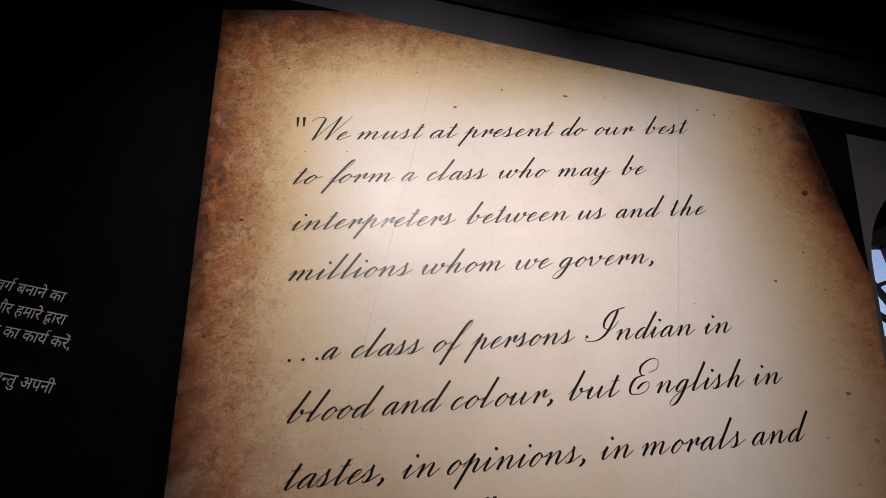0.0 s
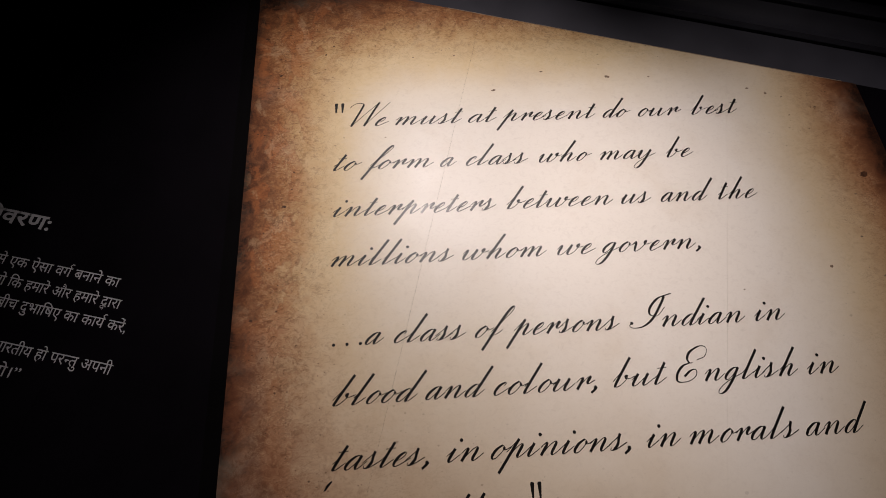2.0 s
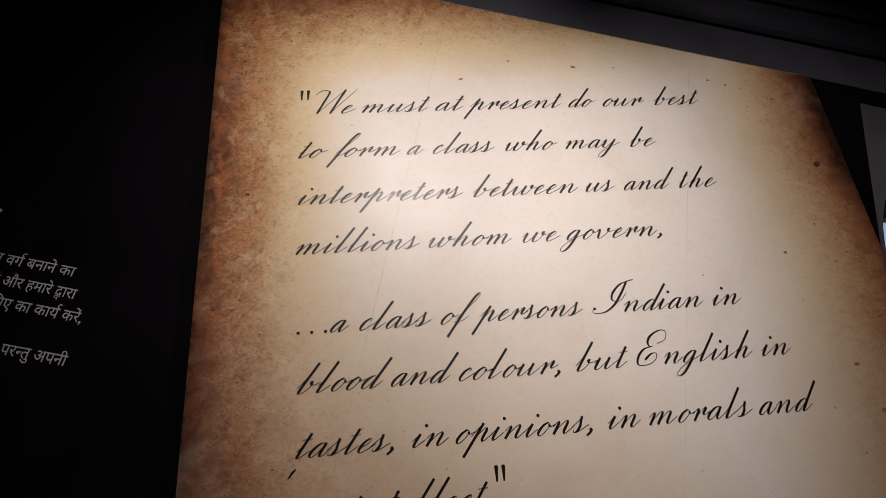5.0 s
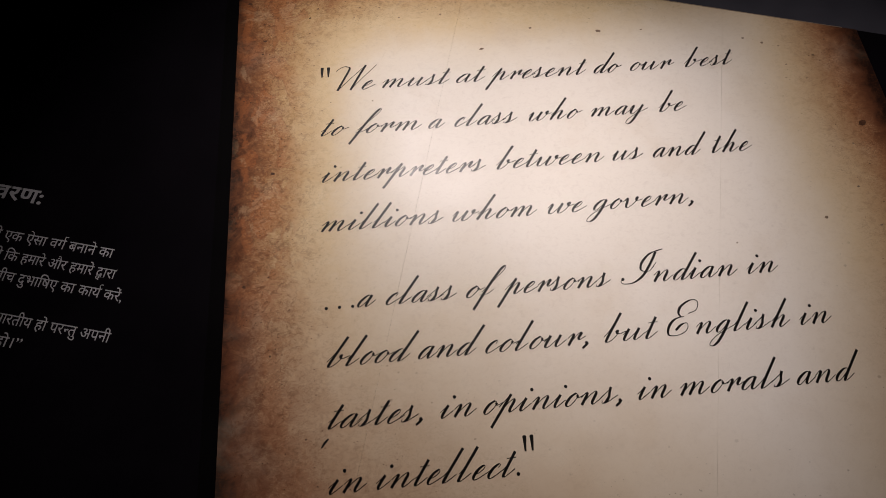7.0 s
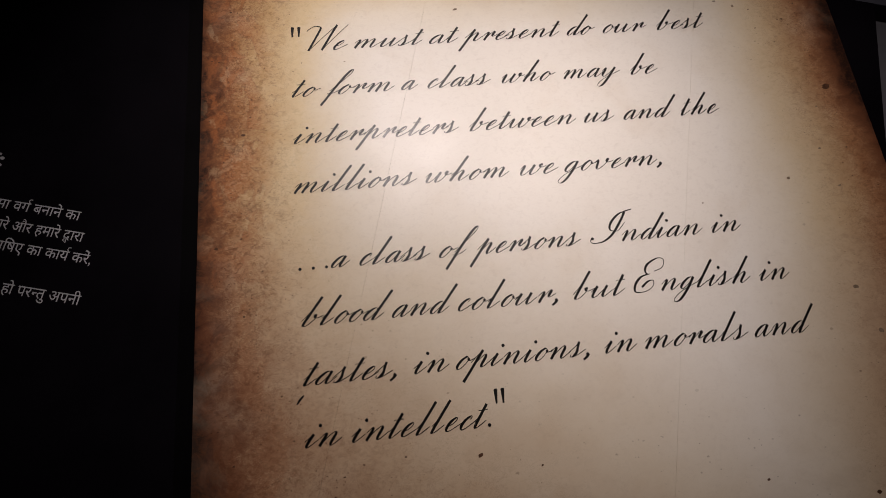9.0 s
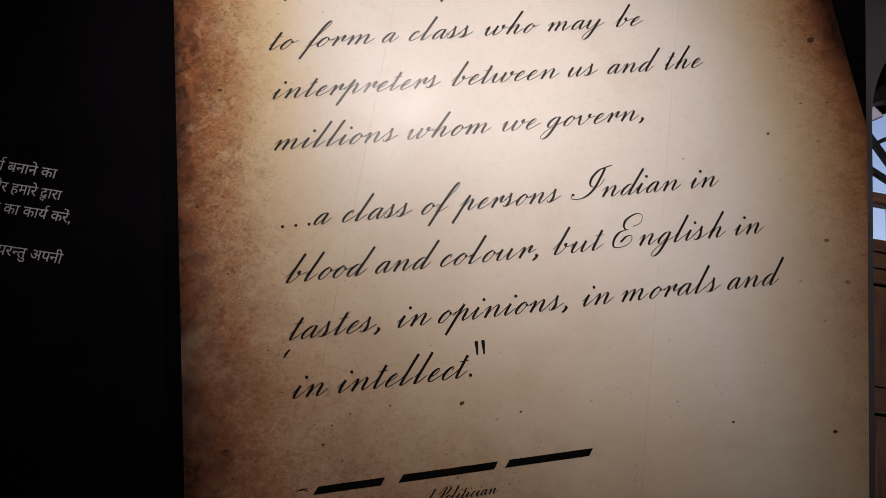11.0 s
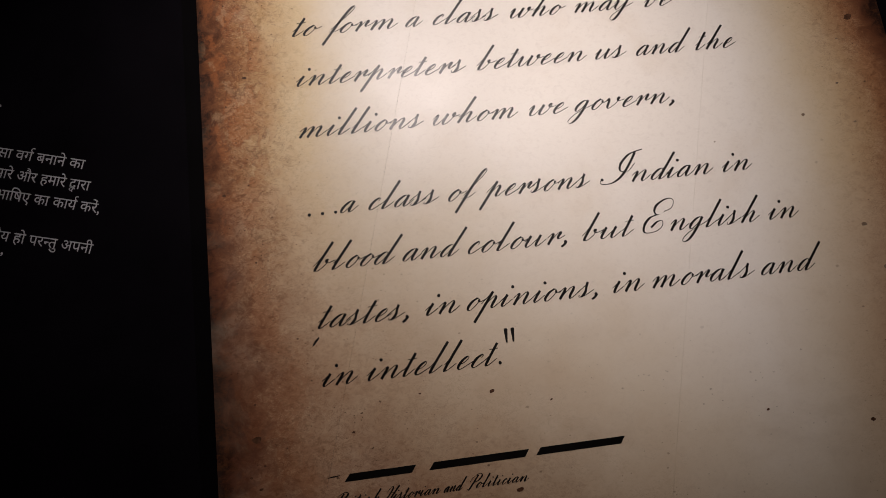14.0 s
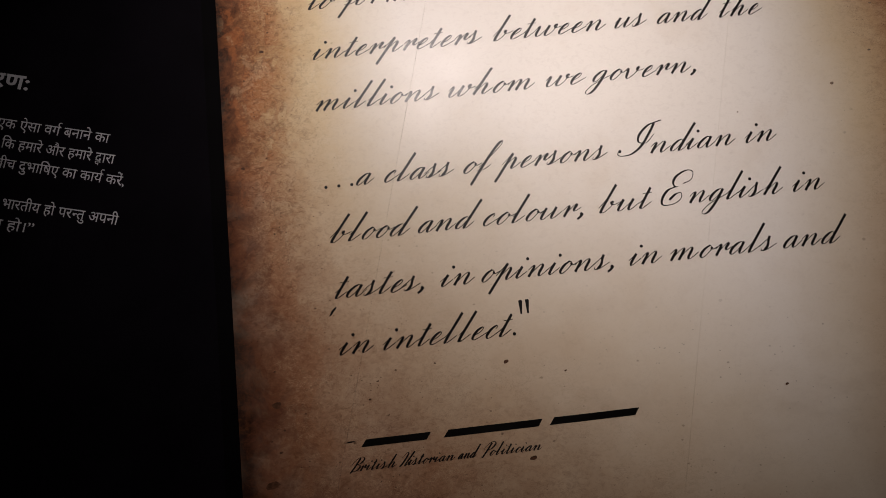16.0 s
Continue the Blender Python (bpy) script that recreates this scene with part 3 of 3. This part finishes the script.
LINES = [
    (0.499, SMALL, (("We", 0.073, 0.258), ("must", 0.300, 0.640), ("at", 0.676, 0.821), ("present", 0.857, 1.343), ("do", 1.384, 1.526), ("our", 1.574, 1.809), ("best", 1.860, 2.113))),
    (0.248, SMALL, (("to", -0.010, 0.117), ("form", 0.156, 0.471), ("a", 0.515, 0.595), ("class", 0.644, 0.954), ("who", 1.012, 1.274), ("may", 1.323, 1.614), ("be", 1.667, 1.801))),
    (0.001, SMALL, (("interpreters", -0.011, 0.768), ("between", 0.819, 1.334), ("us", 1.384, 1.534), ("and", 1.582, 1.819), ("the", 1.873, 2.065))),
    (-0.246, SMALL, (("millions", -0.014, 0.544), ("whom", 0.587, 0.969), ("we", 1.030, 1.204), ("govern,", 1.244, 1.714))),
    (-0.605, SMALL, (("...", 0.001, 0.115), ("a", 0.138, 0.216), ("class", 0.262, 0.571), ("of", 0.613, 0.733), ("persons", 0.783, 1.255), ("Indian", 1.299, 1.823), ("in", 1.874, 2.009))),
    (-0.847, SMALL, (("blood", 0.001, 0.349), ("and", 0.385, 0.630), ("colour,", 0.670, 1.105), ("but", 1.178, 1.412), ("English", 1.456, 1.989), ("in", 2.039, 2.175))),
    (-1.089, SMALL, (("tastes,", 0.003, 0.380), ("in", 0.454, 0.594), ("opinions,", 0.634, 1.201), ("in", 1.272, 1.407), ("morals", 1.452, 1.921), ("and", 1.950, 2.202))),
    (-1.326, SMALL, (("in", -0.001, 0.138), ("intellect.", 0.184, 0.741))),
    (-1.796, 0.0195, (("British", -0.002, 0.192), ("Historian", 0.203, 0.431), ("and", 0.447, 0.523), ("Politician", 0.540, 0.791))),
]
paper_pose = Matrix.Translation((PAPER_AT[0], -0.0012, PAPER_AT[1])) @ turn
for base, small, words in LINES:
    for text, x0, x1 in words:
        for bm in word_meshes(text, x1 - x0, small):
            ob = part("letter", bm, INK, panel)
            ob.matrix_local = paper_pose @ Matrix.Translation((x0, 0, base))
# straight quotation marks, each a tapered dab
for x0, base in ((-0.003, 0.584), (0.029, 0.584), (0.781, -1.241), (0.810, -1.241)):
    ob = part("quotation_mark", prism([(x0 - 0.0034, base), (x0 + 0.0034, base), (x0 + 0.0100, base + 0.054), (x0 + 0.0070, base + 0.059), (x0 - 0.0035, base + 0.059), (x0 - 0.0062, base + 0.054)], -0.0003, 0.0), INK, panel)
    ob.matrix_local = paper_pose
# stains on the letter: place along its edges and size
STAINS = [(1.095, 0.808, 0.011), (1.452, 0.761, 0.016), (-0.241, 0.065, 0.012), (-0.400, -0.695, 0.010), (-0.293, 0.832, 0.010),
          (2.662, 0.104, 0.024), (-0.276, -1.500, 0.024), (-0.313, -1.814, 0.030), (0.824, 0.696, 0.013), (-0.379, 1.080, 0.013),
          (2.562, -0.429, 0.010), (2.475, -0.915, 0.015), (2.528, -1.118, 0.014), (2.208, 0.654, 0.010), (0.755, -1.826, 0.016),
          (-0.270, -1.690, 0.009), (-0.356, -0.475, 0.009), (0.690, -1.430, 0.012), (0.110, -1.520, 0.007), (0.150, -1.450, 0.006)]
# smaller flecks, thickest near the burnt rim
FLECKS = [(-0.255, 1.106, 0.0065), (-0.303, 0.751, 0.006), (-0.269, 0.746, 0.0043), (-0.061, 0.963, 0.0062), (-0.019, 1.021, 0.0072), (0.075, 1.164, 0.0055),
          (0.407, 0.93, 0.0052), (0.629, 0.935, 0.007), (0.564, 0.973, 0.0044), (0.246, 0.428, 0.0054), (0.038, 0.434, 0.0039), (-0.141, 0.418, 0.0047),
          (-0.319, 0.432, 0.0048), (0.17, 0.948, 0.0044), (2.3, 0.618, 0.0085), (2.522, -0.231, 0.0087), (2.317, -0.371, 0.0105), (1.866, -0.458, 0.0052),
          (2.381, 0.591, 0.0066), (1.68, 0.752, 0.0072), (2.388, 0.474, 0.0065), (2.577, -0.004, 0.0077), (0.934, -1.494, 0.0063), (2.293, -1.747, 0.0126),
          (1.846, -1.651, 0.0075), (-0.306, -1.642, 0.0067), (0.393, -1.403, 0.0061)]
dice = random.Random(7)
for s, v, r in STAINS + FLECKS:
    rim = [r * dice.uniform(0.70, 1.05) for _ in range(11)]
    flat, tilt = dice.uniform(0.5, 0.9), dice.uniform(-0.5, 0.9)
    outline = [(s + q * math.cos(a), v + flat * q * math.sin(a) + tilt * 0.3 * q * math.cos(a)) for q, a in ((q, 2 * math.pi * k / 11) for k, q in enumerate(rim))]
    faded = 0.0 < s < 2.6 and v > -1.3
    ob = part("stain", prism(outline, -0.0002, 0.0), FADED_STAIN if faded else STAIN, panel)
    ob.matrix_local = Matrix.Translation((0, 0.0008, 0)) @ paper_pose
ob = part("stain", prism([(-0.030, -1.160), (-0.022, -1.158), (0.004, -1.128), (0.000, -1.124), (-0.018, -1.138)], -0.0002, 0.0), INK, panel)
ob.matrix_local = Matrix.Translation((0, 0.0008, 0)) @ paper_pose
# a name below the letter, kept as plain strokes
for x0, x1 in ((-0.008, 0.041), (0.060, 0.347), (0.400, 0.811), (0.840, 1.215)):
    high = 0.005 if x1 < 0.05 else 0.028
    drop = -0.004 if x1 < 0.05 else -0.026
    bm = prism([(x0 + 0.10 * drop, -1.700 + drop + 0.022), (x1 - 0.02, -1.700 + drop + 0.022), (x1, -1.700 + drop + 0.022 + high), (x0 + 0.02, -1.700 + drop + 0.022 + high)], -0.0004, 0.0)
    ob = part("name_bar", bm, INK, panel)
    ob.matrix_local = paper_pose

# the same text in Hindi, in grey on the black boards; vowel signs stand in the order in which they are drawn.
# Signs for joined letters: ^ a hook over the letter before, _ the next letter small under the one before, ~ the next letter without its stem
HINDI = [
    ("\u093f\u0935\u0935\u0930\u0923:", -2.450, -2.110, 2.212, 0.062, True),
    ("\u0938\u0947 \u090f\u0915 \u0910\u0938\u093e \u0935\u0917^ \u092c\u0928\u093e\u0928\u0947 \u0915\u093e", -2.262, -1.688, 2.006, 0.041, False),
    ("\u091c\u094b \u093f\u0915 \u0939\u092e\u093e\u0930\u0947 \u0914\u0930 \u0939\u092e\u093e\u0930\u0947 \u0926_\u0935\u093e\u0930\u093e", -2.234, -1.641, 1.916, 0.041, False),
    ("\u092c\u0940\u091a \u0926\u0941\u092d\u093e\u093f\u0937\u090f \u0915\u093e \u0915\u093e\u092f^ \u0915\u0930\u0947\u0902,", -2.160, -1.574, 1.826, 0.041, False),
    ("\u092d\u093e\u0930\u0924\u0940\u092f \u0939\u094b \u092a\u0930~\u0928\u0924\u0941 \u0905\u092a\u0928\u0940", -2.078, -1.558, 1.652, 0.041, False),
    ("\u091c\u093c \u0939\u094b\u0964\u201d", -2.110, -1.913, 1.560, 0.041, False),
]
HEAD = 0.63  # the headline of the letters over their base, in units of the font


def letters(text, bold):
    """A run of letters as a flat bmesh that begins at x = 0, and its length."""
    curve = bpy.data.curves.new("text_line", "FONT")
    curve.body, curve.size, curve.resolution_u = text, 1.0, 3
    curve.offset = 0.022 if bold else 0.004
    source = bpy.data.objects.new("text_line", curve)
    scene.collection.objects.link(source)
    bpy.context.view_layer.update()
    me = bpy.data.meshes.new_from_object(source.evaluated_get(bpy.context.evaluated_depsgraph_get()))
    bpy.data.objects.remove(source)
    bpy.data.curves.remove(curve)
    bm = bmesh.new()
    bm.from_mesh(me)
    bpy.data.meshes.remove(me)
    low = min(v.co.x for v in bm.verts)
    for v in bm.verts:
        v.co.x -= low
    return bm, max(v.co.x for v in bm.verts)


def print_line(text, x0, x1, top, size, bold):
    runs, sign, run = [], "", ""
    for letter in text:
        if letter in "^_~":
            runs.append((sign, run))
            sign, run = letter, ""
        else:
            run += letter
            if sign in ("_", "~") and len(run) == 1:
                runs.append((sign, run))
                sign, run = "", ""
    runs.append((sign, run))
    whole, at = bmesh.new(), 0.0

    def add(bm, dx, dy=0.0, scale=1.0):
        made = {v: whole.verts.new((v.co.x * scale + dx, v.co.y * scale + dy, 0)) for v in bm.verts}
        for f in bm.faces:
            whole.faces.new([made[v] for v in f.verts])
        bm.free()

    for sign, run in runs:
        if sign == "^":
            hook = smooth_run([Vector(p) for p in ((at - 0.10, HEAD), (at - 0.20, 0.74), (at - 0.15, 0.87), (at + 0.02, 0.88))])
            pairs = []
            for k, p in enumerate(hook):
                way = (hook[min(k + 1, len(hook) - 1)] - hook[max(k - 1, 0)]).normalized() * 0.032
                pairs.append((whole.verts.new((p.x - way.y, p.y + way.x, 0)), whole.verts.new((p.x + way.y, p.y - way.x, 0))))
            for (a, b), (c, d) in zip(pairs, pairs[1:]):
                whole.faces.new((a, b, d, c))
        if not run:
            continue
        at += 0.26 * (len(run) - len(run.lstrip(" ")))
        bm, long = letters(run.strip(" "), bold)
        if sign == "_":
            add(bm, at - 0.50, -0.24, 0.62)
            continue
        if sign == "~":
            bmesh.ops.bisect_plane(bm, geom=bm.verts[:] + bm.edges[:] + bm.faces[:], plane_co=(long * 0.60, 0, 0), plane_no=(1, 0, 0), clear_outer=True)
            long *= 0.60
        add(bm, at - 0.01)
        at += long - 0.01
    me = bpy.data.meshes.new("text_line")
    whole.to_mesh(me)
    whole.free()
    low, high = min(v.co.x for v in me.vertices), max(v.co.x for v in me.vertices)
    for v in me.vertices:
        v.co = ((v.co.x - low) * (x1 - x0) / (high - low), 0, (v.co.y - HEAD) * size / HEAD)
    me.materials.append(GREY_INK)
    ob = tagged(new("text_line", me), "pale grey printed Hindi lettering")
    ob.parent = panel
    ob.matrix_local = pose(x0, 0.0030, top, 0, -0.6, 0)
    return ob


for row in HINDI:
    print_line(*row)

# ---- fascia above the panel ----
fascia = tagged(thing("fascia", (0, 0, 0)), "charcoal painted moulded fascia above the display panel", "fascia", kind="structure")
X0, X1 = -6.0, 6.0
part("lower_board", box(X0, X1, FACE + 0.006, WALL - 0.001, PANEL_TOP, 4.146, 0.004), FASCIA, fascia)
cove = [(FACE - 0.004, 4.158), (FACE - 0.030, 4.170)] + [(FACE - 0.030 + 0.045 * math.sin(radians(a)), 4.17 + 0.19 * a / 180) for a in range(15, 180, 15)] + [(FACE - 0.030, 4.362), (WALL - 0.001, 4.362), (WALL - 0.001, 4.158)]
part("cove", profile_run(cove, X0, X1), FASCIA, fascia)
part("upper_board", box(X0, X1, FACE - 0.05, WALL - 0.001, 4.374, 4.47, 0.006), FASCIA, fascia)

# ---- the spotlights' bodies under the ceiling ----
for lamp_at, lamp_aim, watts, cone in LAMPS:
    lamp = tagged(thing("spotlight", lamp_at), "black ceiling spotlight aimed at the display panel", "spotlight", "ceiling spotlights")
    way = (lamp_aim - lamp_at).normalized()
    aim = way.to_track_quat("Z", "Y").to_matrix().to_4x4()
    bm = bmesh.new()
    bmesh.ops.create_cone(bm, cap_ends=False, segments=32, radius1=0.062, radius2=0.085, depth=0.20, matrix=aim @ Matrix.Translation((0, 0, -0.09)))
    bmesh.ops.create_circle(bm, cap_ends=True, segments=32, radius=0.062, matrix=aim @ Matrix.Translation((0, 0, -0.19)))
    part("housing", bm, LAMP_BLACK, lamp)
    bm = bmesh.new()
    high = 5.2 - lamp_at.z + 0.12 * way.z
    bmesh.ops.create_cone(bm, cap_ends=True, segments=16, radius1=0.009, radius2=0.009, depth=high, matrix=Matrix.Translation(-0.12 * way + Vector((0, 0, high / 2))))
    part("stem", bm, LAMP_BLACK, lamp)
